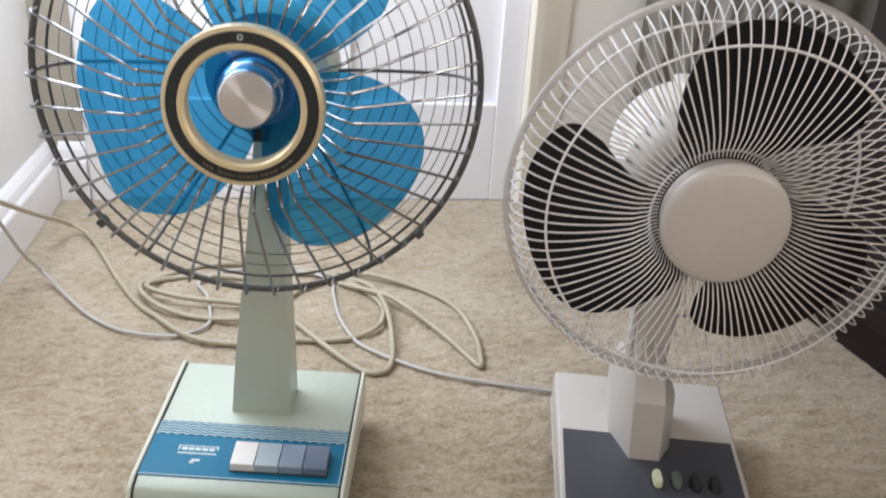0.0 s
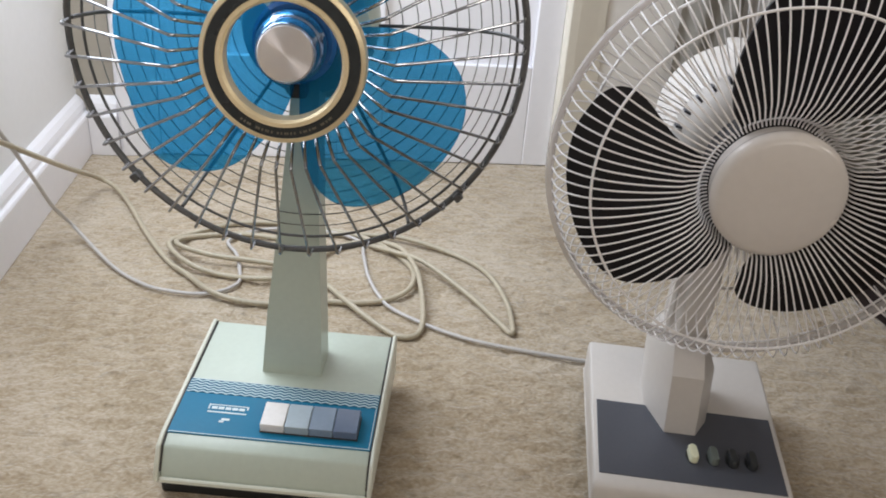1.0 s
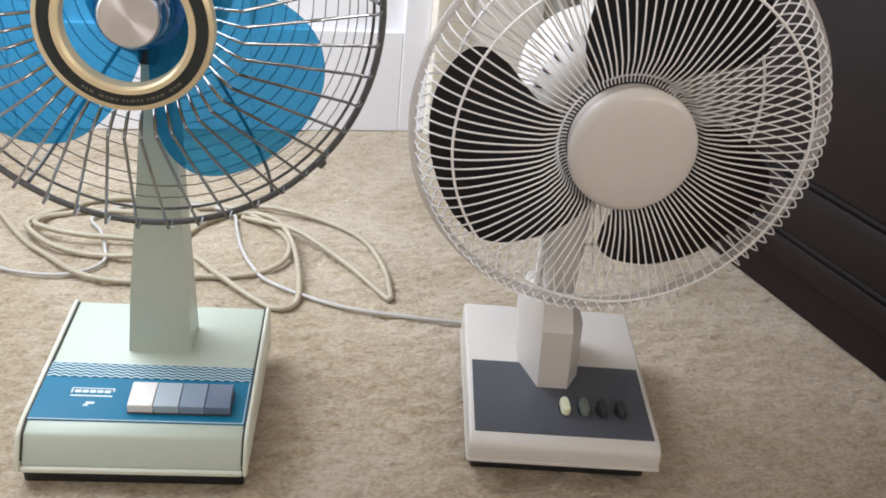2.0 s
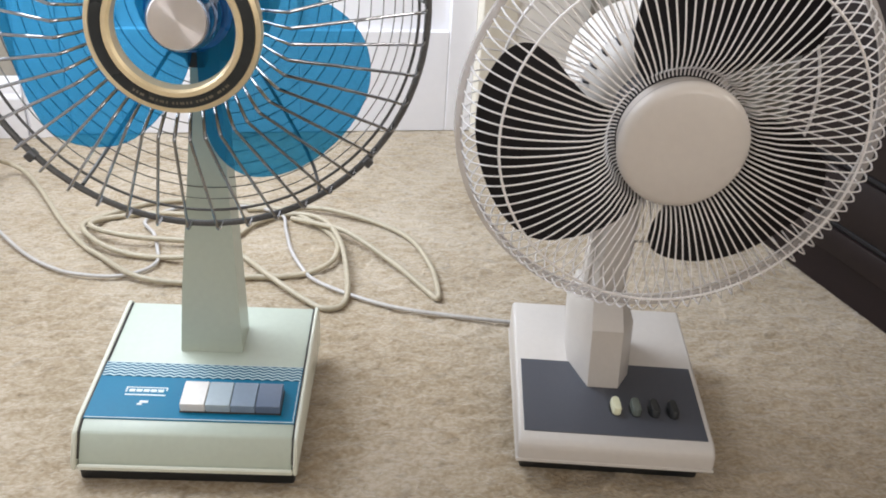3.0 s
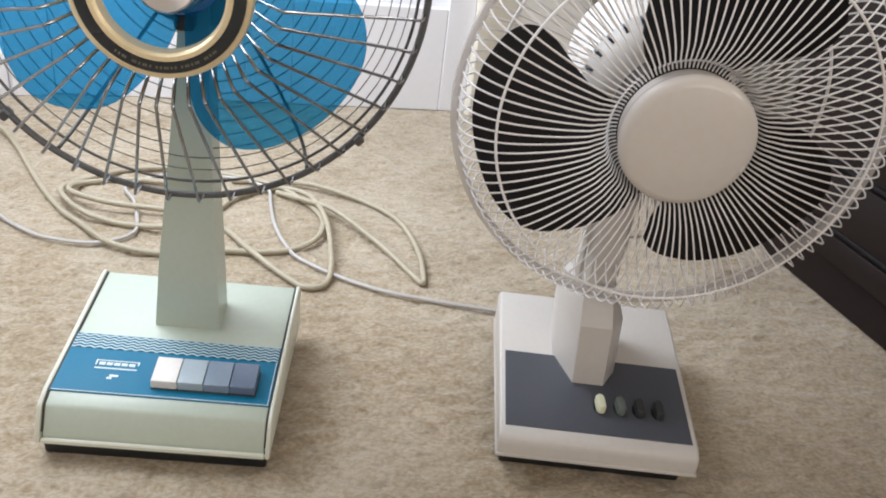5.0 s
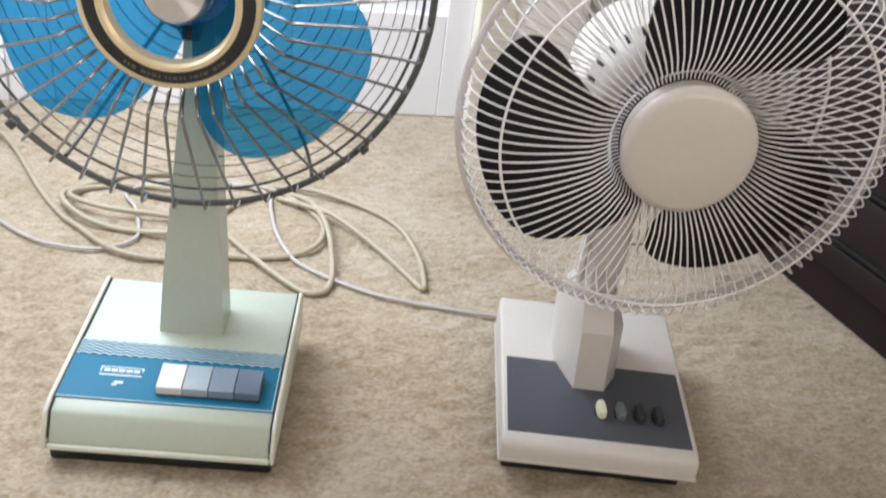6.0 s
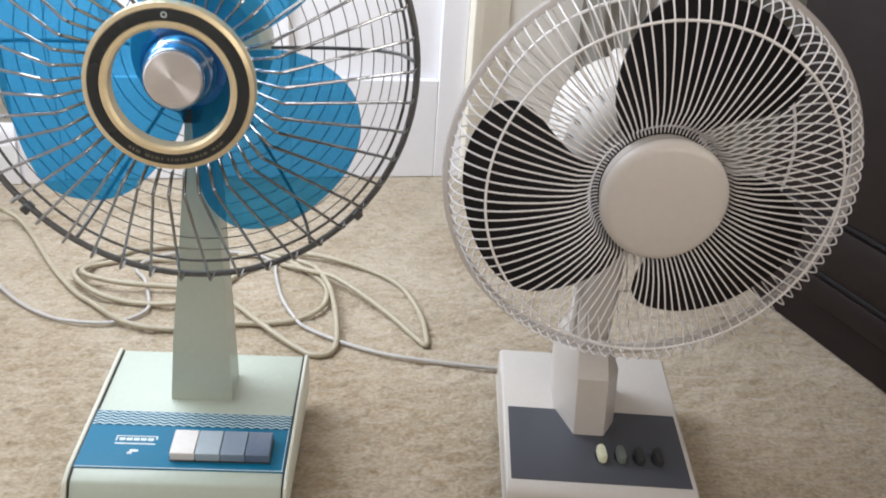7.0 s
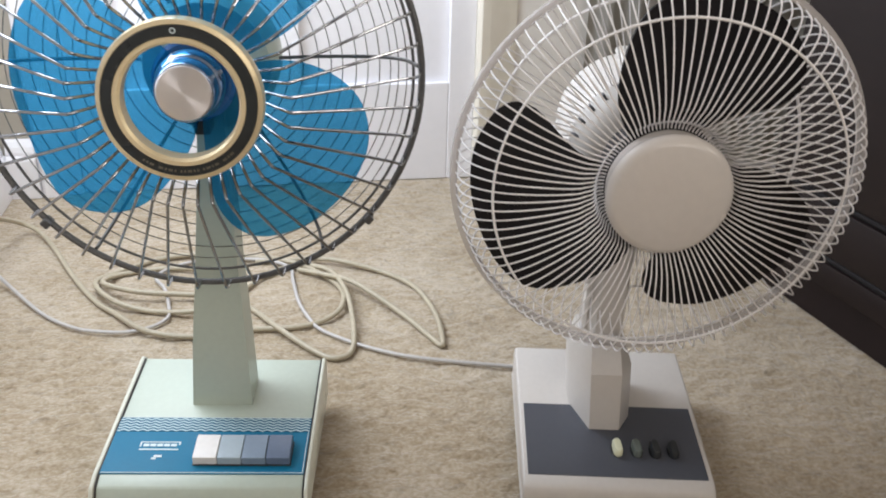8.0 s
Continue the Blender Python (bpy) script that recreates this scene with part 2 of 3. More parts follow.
def lathe(profile, steps=64, closed=False):
    """A profile of (radius, height) turned about z."""
    bm = bmesh.new()
    rows = []
    for r, z in profile:
        if r < 1e-6:
            rows.append([bm.verts.new((0, 0, z))])
        else:
            rows.append([bm.verts.new((r * math.cos(2 * math.pi * i / steps), r * math.sin(2 * math.pi * i / steps), z)) for i in range(steps)])
    pairs = list(zip(rows, rows[1:])) + ([(rows[-1], rows[0])] if closed else [])
    for a, b in pairs:
        for i in range(steps):
            j = (i + 1) % steps
            q = [a[i % len(a)], a[j % len(a)], b[j % len(b)], b[i % len(b)]]
            q = list(dict.fromkeys(q))
            if len(q) > 2:
                bm.faces.new(q)
    return bm


def smooth_line(points, steps=6, closed=False):
    """A Catmull-Rom curve through the points."""
    p = [Vector(q) for q in points]
    n = len(p)
    out = []
    for i in range(n if closed else n - 1):
        if closed:
            a, b, c, d = p[i - 1], p[i], p[(i + 1) % n], p[(i + 2) % n]
        else:
            a, b, c, d = p[max(i - 1, 0)], p[i], p[i + 1], p[min(i + 2, n - 1)]
        for k in range(steps):
            s = k / steps
            out.append(0.5 * ((2 * b) + (c - a) * s + (2 * a - 5 * b + 4 * c - d) * s * s + (3 * b - a - 3 * c + d) * s ** 3))
    return out if closed else out + [p[-1]]


def tube(bm, line, radius, sides=6, closed=False):
    line = [Vector(q) for q in line]
    n = len(line)
    side = None
    rows = []
    for i, q in enumerate(line):
        if closed:
            along = line[(i + 1) % n] - line[i - 1]
        else:
            along = line[min(i + 1, n - 1)] - line[max(i - 1, 0)]
        along.normalize()
        if side is None:
            side = along.orthogonal().normalized()
        side = (side - along * side.dot(along)).normalized()
        up = along.cross(side)
        rows.append([bm.verts.new(q + radius * (side * math.cos(2 * math.pi * k / sides) + up * math.sin(2 * math.pi * k / sides))) for k in range(sides)])
    for i in range(n if closed else n - 1):
        a, b = rows[i], rows[(i + 1) % n]
        for k in range(sides):
            bm.faces.new((a[k], a[(k + 1) % sides], b[(k + 1) % sides], b[k]))
    if not closed:
        bm.faces.new(rows[0])
        bm.faces.new(rows[-1])
    return bm


def ring_wire(bm, r, z, radius, steps=96, sides=8):
    return tube(bm, [(r * math.cos(2 * math.pi * i / steps), r * math.sin(2 * math.pi * i / steps), z) for i in range(steps)], radius, sides, True)


def spoke_mesh(name, profile, radius, material, steps=5, sides=6):
    bm = tube(bmesh.new(), smooth_line([(r, 0, z) for r, z in profile], steps), radius, sides)
    ob = mesh_object(name, bm, material, True, 60)
    me = ob.data
    bpy.data.objects.remove(ob)
    return me


def blade_bm(outline, r_in, r_max, pitch, mid, thick=0.0018, cup=0.0):
    """One fan blade from (degrees, share of the full radius) round its edge."""
    bm = bmesh.new()
    rows = []
    for p in smooth_line([(q[0], q[1], q[2] if len(q) > 2 else r_in / r_max) for q in outline], 4):
        a, r_out, r_low = radians(p.x), p.y * r_max, max(p.z * r_max, r_in)
        row = []
        for k in range(11):
            r = r_low + (max(r_out, r_low + 0.002) - r_low) * k / 10
            z = pitch * (p.x - mid) / 50 * (0.45 + 0.55 * r / r_max) + cup * math.cos((p.x - mid) / 50 * 1.4) * r / r_max
            row.append(bm.verts.new((r * math.cos(a), r * math.sin(a), z)))
        rows.append(row)
    for a, b in zip(rows, rows[1:]):
        for k in range(10):
            bm.faces.new((a[k], a[k + 1], b[k + 1], b[k]))
    bmesh.ops.recalc_face_normals(bm, faces=bm.faces[:])
    bmesh.ops.solidify(bm, geom=bm.faces[:], thickness=thick)
    return bm


# ---- the room ----
def setting(name, bm, material, label, smooth=False):
    ob = mesh_object(name, bm, material, smooth)
    ob.matrix_world = ROOM
    return tagged(ob, label, kind="structure")


UL, UR, VB, VF, TOP = -0.273, 3.0, 0.738, -3.1, 2.4


def carpet_bm():
    """A sheet with tufted relief where the camera is near, plain further off."""
    bm = bmesh.new()
    bmesh.ops.create_grid(bm, x_segments=460, y_segments=460, size=0.5)
    for v in bm.verts:
        x, y = v.co.x * 1.5 + 0.38, v.co.y * 1.6 + 0.1
        z = 0.0026 * noise.noise((x * 45, y * 85, 0)) + 0.0014 * noise.noise((x * 150, y * 210, 3)) + 0.0006 * noise.noise((x * 380, y * 420, 7))
        edge = min(1, 8 * (0.5 - max(abs(v.co.x), abs(v.co.y))))
        v.co = (x, y, z * max(0, edge))
    x0, x1, y0, y1 = 0.38 - 0.75, 0.38 + 0.75, 0.1 - 0.8, 0.1 + 0.8
    far = [(-0.5, -3.4), (3.3, -3.4), (3.3, 1.0), (-0.5, 1.0)]
    near = [(x0, y0), (x1, y0), (x1, y1), (x0, y1)]
    a = [bm.verts.new((*p, 0)) for p in far]
    b = [bm.verts.new((*p, 0)) for p in near]
    for i in range(4):
        j = (i + 1) % 4
        bm.faces.new((a[i], a[j], b[j], b[i]))
    return bm


setting("floor", carpet_bm(), M["carpet"], "beige cut-pile carpet with darker trodden streaks and painted shadows between tufts", True)


def joined(boxes):
    bm = bmesh.new()
    for lo, hi in boxes:
        piece = box(lo, hi)
        me = bpy.data.meshes.new("piece")
        piece.to_mesh(me)
        piece.free()
        bm.from_mesh(me)
        bpy.data.meshes.remove(me)
    return bm


# walls with a window opening, the south one added for the fill: four pieces round each opening
WY0, WY1, WZ0, WZ1 = 0.05, 0.71, 0.45, 2.1
setting("wall_west", joined((((UL - 0.2, VF, 0), (UL, VB + 0.2, WZ0)), ((UL - 0.2, VF, WZ1), (UL, VB + 0.2, TOP)), ((UL - 0.2, VF, WZ0), (UL, WY0, WZ1)), ((UL - 0.2, WY1, WZ0), (UL, VB + 0.2, WZ1)))), M["wall"], "pale grey painted wall under a window")
EY0, EY1 = -2.2, -1.0
setting("wall_east", joined((((UR, VF, 0), (UR + 0.2, VB + 0.2, 0.98)), ((UR, VF, 2.3), (UR + 0.2, VB + 0.2, TOP)), ((UR, VF, 0.98), (UR + 0.2, EY0, 2.3)), ((UR, EY1, 0.98), (UR + 0.2, VB + 0.2, 2.3)))), M["wall"], "pale painted wall with a window across the room")
SX0, SX1 = 0.3, 2.1
setting("wall_south", joined((((UL - 0.2, VF - 0.2, 0), (UR + 0.2, VF, 0.95)), ((UL - 0.2, VF - 0.2, 2.25), (UR + 0.2, VF, TOP)), ((UL - 0.2, VF - 0.2, 0.95), (SX0, VF, 2.25)), ((SX1, VF - 0.2, 0.95), (UR + 0.2, VF, 2.25)))), M["wall"], "pale painted wall behind the camera, with an added opening")
# beige strip of the back wall; its shade is put into a darker colour
setting("wall_north", prism([(UL, 0), (-0.2115, 0), (-0.2115, TOP), (UL, TOP)], "y", VB, VB + 0.2), M["taupe"], "narrow strip of beige wall beside the door, shade in its colour")
setting("wall_north_east", box((0.532, VB, 0), (UR, VB + 0.2, TOP)), M["wall_white"], "pale wall beside the door casing")
setting("wall_north_over_door", box((-0.2115, VB, 2.09), (0.532, VB + 0.2, TOP)), M["wall"], "pale wall over the door")
setting("ceiling", box((UL - 0.2, VF - 0.2, TOP), (UR + 0.2, VB + 0.2, TOP + 0.1)), M["ceiling"], "white ceiling")


def skirting(name, lo, hi, at, label, turn):
    prof = [(0, 0), (0.018, 0), (0.018, 0.062), (0.0165, 0.066), (0.0125, 0.068), (0.0125, 0.074), (0.0105, 0.082), (0.006, 0.089), (0.0015, 0.0925), (0, 0.093)]
    ob = setting(name, prism(prof, "y", lo, hi, 0.0012, 1), M["gloss"], label)
    ob.matrix_world = ROOM @ at @ pose(0, 0, 0, 0, 0, turn)
    return ob


skirting("baseboard", VF, VB - 0.002, pose(UL, 0, 0), "white gloss moulded baseboard along the window wall", 0)
skirting("baseboard_north", 0.0185, 0.0612, pose(UL, VB, 0), "short white baseboard beside the door", -90)
skirting("baseboard_east", 0.0, UR - 0.54, pose(0.535, VB, 0), "white baseboard along the door wall", -90)


def door():
    d = thing("door_1", "white panelled door standing shut over the carpet", "door", ROOM @ pose(-0.150, VB - 0.004, 0))
    d["kind"] = "structure"
    w = 0.6182
    part("leaf", box((0, 0.012, 0.001), (w, 0.045, 2.03), 0.002, 1), M["gloss"], d)
    for x0, x1 in ((0, 0.075), (w - 0.042, w), (w / 2 - 0.035, w / 2 + 0.035)):
        part("stile", box((x0, 0, 0.001), (x1, 0.0118, 2.03), 0.0015, 1), M["gloss"], d)
    for z0, z1 in ((0.001, 0.165), (0.86, 1.02), (1.9, 2.03)):
        for x0, x1 in ((0.0752, w / 2 - 0.0352), (w / 2 + 0.0352, w - 0.0422)):
            part("rail", box((x0, 0.0004, z0), (x1, 0.0118, z1), 0.0015, 1), M["gloss"], d)
    return d


door()
for name, u0, u1, key, label in (("trim", -0.2112, -0.151, "gloss", "white gloss door casing"), ("trim_east", 0.468, 0.532, "cream_paint", "cream painted door casing")):
    prof = [(u0, VB + 0.1), (u0, VB - 0.012), (u0 + 0.006, VB - 0.018), (u0 + 0.02, VB - 0.016), (u1 - 0.014, VB - 0.008), (u1, VB - 0.005), (u1, VB + 0.1)]
    setting(name, prism(prof, "z", 0, 2.09, 0.001, 1), M[key], label)


def curtain(name, u0, u1, z0, material, label, waves, depth=0.005, v=0.71):
    bm = bmesh.new()
    n = 60
    rows = []
    for z in (z0, z0 + 0.25, 1.2, 2.2):
        rows.append([bm.verts.new((u0 + (u1 - u0) * i / n, v + depth * math.sin(2 * math.pi * waves * i / n + 0.3 * math.sin(z * 3)) * (1.1 - 0.3 * z / 2.2), z)) for i in range(n + 1)])
    for a, b in zip(rows, rows[1:]):
        for i in range(n):
            bm.faces.new((a[i], a[i + 1], b[i + 1], b[i]))
    bmesh.ops.solidify(bm, geom=bm.faces[:], thickness=0.002)
    ob = mesh_object(name, bm, material)
    ob.matrix_world = ROOM
    return tagged(ob, label, "curtain")


curtain("curtain", 0.640, 0.735, 0.02, M["cloth"], "grey-green fabric curtain hanging in soft folds", 2)
curtain("curtain", 0.742, 0.86, 0.02, M["sheer"], "white fabric curtain hanging between grey-green ones", 3, v=0.70)
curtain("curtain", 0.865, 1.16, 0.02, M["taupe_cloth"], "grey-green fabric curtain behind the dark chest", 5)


def chest():
    c = thing("chest", "dark brown wooden chest standing on the carpet", "chest", ROOM @ pose(0.778, 0.345, 0, 0, 0, 10.5))
    # plinth nearly flush: its dark face fills in for shade under the chest
    part("plinth", box((0.004, -1.2, 0), (0.5, -0.004, 0.0505), 0.003, 1), M["dark_wood"], c)
    part("body", box((0, -1.21, 0.048), (0.52, 0, 0.53), 0.006, 3), M["dark_wood"], c)
    for z0, z1 in ((0.0515, 0.0830), (0.0915, 0.1525), (0.1615, 0.51)):
        part("side_panel", box((-0.006, -1.19, z0), (-0.0005, -0.012, z1), 0.0025, 2), M["dark_wood"], c)
    for z in (0.0872, 0.157):
        part("bead", tube(bmesh.new(), [(-0.002, -1.19, z), (-0.002, -0.012, z)], 0.0036, 10), M["bead"], c, "rounded bead along the side")
    part("top", box((-0.012, -1.22, 0.5305), (0.53, 0.012, 0.555), 0.008, 2), M["dark_wood"], c)
    return c


chest()


# ---- the blue fan ----
def head_pose(x, y, z, tilt, yaw):
    """A head whose z looks out of the fan; tilt: degrees up."""
    return pose(x, y, z, 0, 0, yaw) @ pose(0, 0, 0, 90 - tilt)


def blue_fan():
    fan = thing("desk_fan", "vintage pale green desk fan with blue blades and chrome guard", "fan", pose(0, 0, 0), "desk fans")
    W = 0.172
    slope = 0.1
    top = lambda y: 0.048 + slope * y
    part("plinth", box((-0.002, -0.020, 0), (W + 0.002, 0.150, 0.019), 0.003, 2), M["black"], fan, "black plastic plinth")
    body = [(-0.0235, 0.018), (-0.0225, 0.0235), (-0.0112, 0.0430), (0, 0.0474), (0.152, top(0.152) - 0.0005), (0.158, 0.055), (0.158, 0.018)]
    part("body", prism(body, "x", -0.0002, W + 0.0002, 0.0018, 2), M["green"], fan)
    cheek = [(-0.0265, 0.0155), (-0.0255, 0.0235), (-0.0135, 0.0440), (0, 0.0492), (0.153, top(0.153) + 0.0014), (0.161, 0.058), (0.161, 0.0155)]
    for x0, x1 in ((-0.0056, -0.0012), (W + 0.0012, W + 0.0048)):
        part("side_rail", prism(cheek, "x", x0, x1, 0.002, 2), M["rail"], fan, "aged cream side rail")
    part("front_rail", box((-0.001, -0.0262, 0.0155), (W + 0.001, -0.0225, 0.0205), 0.001, 1), M["rail"], fan, "aged cream front rail")
    for x in (-0.0011, W - 0.0001):
        part("joint", prism([(-0.0226, 0.0250), (-0.0116, 0.0437), (0, 0.0483), (0.151, top(0.151) + 0.0006), (0.151, top(0.151) - 0.003), (-0.010, 0.0400), (-0.0205, 0.0235)], "x", x, x + 0.0012), M["groove"], fan, "dark joint", smooth=False)
    deck = pose(0, 0, 0.048, math.degrees(math.atan(slope)))
    panel = part("panel", box((0.0, 0.0005, -0.002), (W, 0.0685, 0.0004)), M["blue"], fan, "blue printed control panel", deck, False)
    part("ripple_band", box((0.0006, 0.0505, 0.0005), (W - 0.0006, 0.0672, 0.0009)), M["waves"], panel, "pale ripple print", smooth=False)
    for lo, hi in (((0.0006, 0.0012, 0.0005), (W - 0.0006, 0.0018, 0.0008)), ((W - 0.0016, 0.002, 0.0005), (W - 0.0010, 0.05, 0.0008)), ((0.0006, 0.0676, 0.0005), (W - 0.0006, 0.0682, 0.0008))):
        part("print_line", box(lo, hi), M["print"], panel, "thin pale printed line", smooth=False)
    # the maker's mark, as plain bars
    for x0, x1, y0, y1 in ((0.0255, 0.0605, 0.0365, 0.0375), (0.0255, 0.0268, 0.0315, 0.0365), (0.0592, 0.0605, 0.0335, 0.0365), (0.0285, 0.0335, 0.0318, 0.0350), (0.0345, 0.0395, 0.0318, 0.0350), (0.0405, 0.0455, 0.0318, 0.0350), (0.0465, 0.0515, 0.0318, 0.0350), (0.0525, 0.0575, 0.0318, 0.0350), (0.026, 0.060, 0.0275, 0.0290), (0.0405, 0.0475, 0.0190, 0.0215), (0.0390, 0.0430, 0.0165, 0.0186)):
        part("mark_bar", box((x0, y0, 0.0005), (x1, y1, 0.0008)), M["print"], panel, "pale printed bar", smooth=False)
    part("key_well", box((0.0758, 0.0094, 0.0005), (0.1598, 0.0380, 0.0010)), M["groove"], panel, "dark slot under the keys", smooth=False)
    for i, k in enumerate(("key1", "key2", "key3", "key4")):
        x = 0.0765 + i * 0.0208
        prof = [(0.0102, 0.001), (0.0106, 0.0088), (0.0345, 0.0108), (0.0372, 0.0100), (0.0372, 0.001)]
        part("key", prism(prof, "x", x, x + 0.0202, 0.0005, 1), M[k], panel, ("ivory key", "pale blue key", "grey-blue key", "slate blue key")[i])
    # the post
    rings = []
    for z, x0, x1, y0, y1 in ((0.055, 0.0600, 0.1150, 0.086, 0.122), (0.12, 0.0655, 0.1135, 0.089, 0.122), (0.20, 0.0750, 0.1110, 0.093, 0.123), (0.28, 0.0835, 0.1095, 0.097, 0.125), (0.345, 0.0890, 0.1095, 0.101, 0.128)):
        rings.append([(x0, y0, z), (x1, y0, z), (x1, y1, z), (x0, y1, z)])
    part("post", bevel(loft(rings), 0.003, 2, 50), M["green"], fan)
    h = head_pose(0.1015, 0.0545, 0.3725, 4, 4)
    motor = part("motor_housing", lathe([(0, -0.155), (0.03, -0.153), (0.048, -0.14), (0.055, -0.115), (0.055, -0.075), (0.050, -0.055), (0.022, -0.050), (0.02, -0.012), (0, -0.010)], 48), M["green"], fan, "", h)
    part("yoke", box((-0.022, -0.060, -0.120), (0.022, -0.030, -0.080), 0.005, 2), M["green"], motor)
    part("oscillator_stud", box((-0.0065, -0.006, -0.062), (0.0065, 0.006, -0.040), 0.002, 2), M["black"], motor, "black stud", pose(-0.002, -0.040, 0.02))
    rotor = part("hub", lathe([(0, -0.022), (0.030, -0.022), (0.0315, -0.010), (0.0310, 0.003), (0.028, 0.0058), (0, 0.0058)], 48), M["hub"], fan, "deep blue hub", h @ pose(-0.003, -0.001, -0.013))
    # (turn of the blade, reach of its trailing edge, fullness of its near and far parts)
    for turn, trail, near, far in ((0, 5, 1.0, 1.0), (118, 4, 1.0, 1.0), (243, 21, 1.11, 0.985)):
        outline = [(16, 0.24), (14, 0.36), (8, 0.54), (-1, 0.735 * near), (-10, 0.87 * near), (-21, 0.955 * near), (-32, 0.99 * (near + far) / 2), (-46, far), (-60 - trail / 2, 0.985 * far), (-69 - trail, 0.94 * far), (-76 - trail, 0.86), (-82 - trail, 0.72), (-85 - trail, 0.55), (-86.2 - trail, 0.40), (-87 - trail, 0.26)]
        part("blade", blade_bm(outline, 0.026, 0.1395, -0.010, -41, 0.002), M["blade"], rotor, "translucent blue blade", pose(0.0055, 0.001, 0, 0, 0, turn))
    part("spinner", lathe([(0, 0.006), (0.0250, 0.006), (0.0256, 0.009), (0.0252, 0.024), (0.0236, 0.0275), (0.0222, 0.0290), (0.0216, 0.0440), (0.0204, 0.0462), (0.0200, 0.0464), (0, 0.0464)], 72), M["chrome"], rotor, "stepped blue-tinted chrome spinner")
    part("spinner_face", lathe([(0.0197, 0.0466), (0.0189, 0.0474), (0, 0.0478)], 96), M["turned"], rotor, "turned aluminium face")
    # front guard
    front = part("front_guard", ring_wire(bmesh.new(), 0.1680, -0.0130, 0.0027), M["rim"], fan, "dark rubbery rim with chrome spokes", h)
    me = spoke_mesh("spoke", [(0.050, 0.040), (0.056, 0.0435), (0.064, 0.0535), (0.0725, 0.0625), (0.0750, 0.0632), (0.078, 0.0615), (0.118, 0.0370), (0.152, 0.0165), (0.1605, 0.0128), (0.1640, 0.0085), (0.1655, 0.0), (0.1665, -0.011)], 0.0012, M["wire"])
    for i in range(45):
        share("spoke", me, front, pose(0, 0, 0, 0, 0, 8 * i + 2))
    badge = part("badge_ring", lathe([(0.0390, 0.052), (0.0390, 0.065), (0.0407, 0.0672), (0.0435, 0.0672), (0.0441, 0.066), (0.0511, 0.0655), (0.0518, 0.066), (0.0547, 0.0645), (0.0556, 0.061), (0.0556, 0.054), (0.053, 0.052)], 96, True), M["gold"], front, "gold-trimmed badge ring")
    part("badge_band", lathe([(0.0439, 0.0664), (0.0443, 0.0669), (0.0509, 0.0664), (0.0513, 0.0658)], 96, False), M["badge"], front, "black band with worn lettering")
    part("mark_bar", lathe([(0.0012, 0.0666), (0.0012, 0.0670), (0.0020, 0.0670), (0.0020, 0.0666)], 20, True), M["print"], front, "small pale ring mark", pose(0, 0.0476, 0), False)
    for i in [k for k in range(-15, 16) if k % 7 != 3]:
        part("mark_bar", box((-0.0006, -0.0484, 0.0667), (0.0006, -0.0468, 0.0669)), M["badge_print"], front, at=pose(0, 0, 0, 0, 0, 2.6 * i + 4 + (i % 3) * 0.4), smooth=False)
    # rear guard: hoops on six struts
    rear = part("rear_guard", ring_wire(bmesh.new(), 0.1625, -0.0270, 0.0012), M["rim"], fan, "grey wire rear guard", h)
    prof = [(0.1655, -0.015), (0.1625, -0.027), (0.1560, -0.044), (0.142, -0.058), (0.126, -0.066), (0.10, -0.074), (0.07, -0.079), (0.05, -0.080)]
    line = smooth_line([(r, z, 0) for r, z in prof], 12)
    for r in (0.1625, 0.1585, 0.1525, 0.146, 0.1375, 0.128, 0.118, 0.1075, 0.097, 0.086, 0.075, 0.064):
        q = min(line, key=lambda p: abs(p.x - r))
        part("hoop", ring_wire(bmesh.new(), q.x, q.y, 0.0005, 72, 5), M["wire"], rear)
    me = spoke_mesh("strut", prof, 0.0016, M["rim"])
    for a in (3, 62, 122, 178, 236, 302):
        share("strut", me, rear, pose(0, 0, 0, 0, 0, a))
    part("clip", box((-0.0032, -0.004, -0.009), (0.0030, 0.003, 0.004), 0.001, 1), M["rim"], front, "steel clip", pose(0, 0, 0, 0, 0, -42) @ pose(0.1695, 0, -0.010))
    part("clip", box((-0.0032, -0.004, -0.009), (0.0030, 0.003, 0.004), 0.001, 1), M["rim"], front, "steel clip", pose(0, 0, 0, 0, 0, 222) @ pose(0.1695, 0, -0.010))
    return fan


blue_fan()


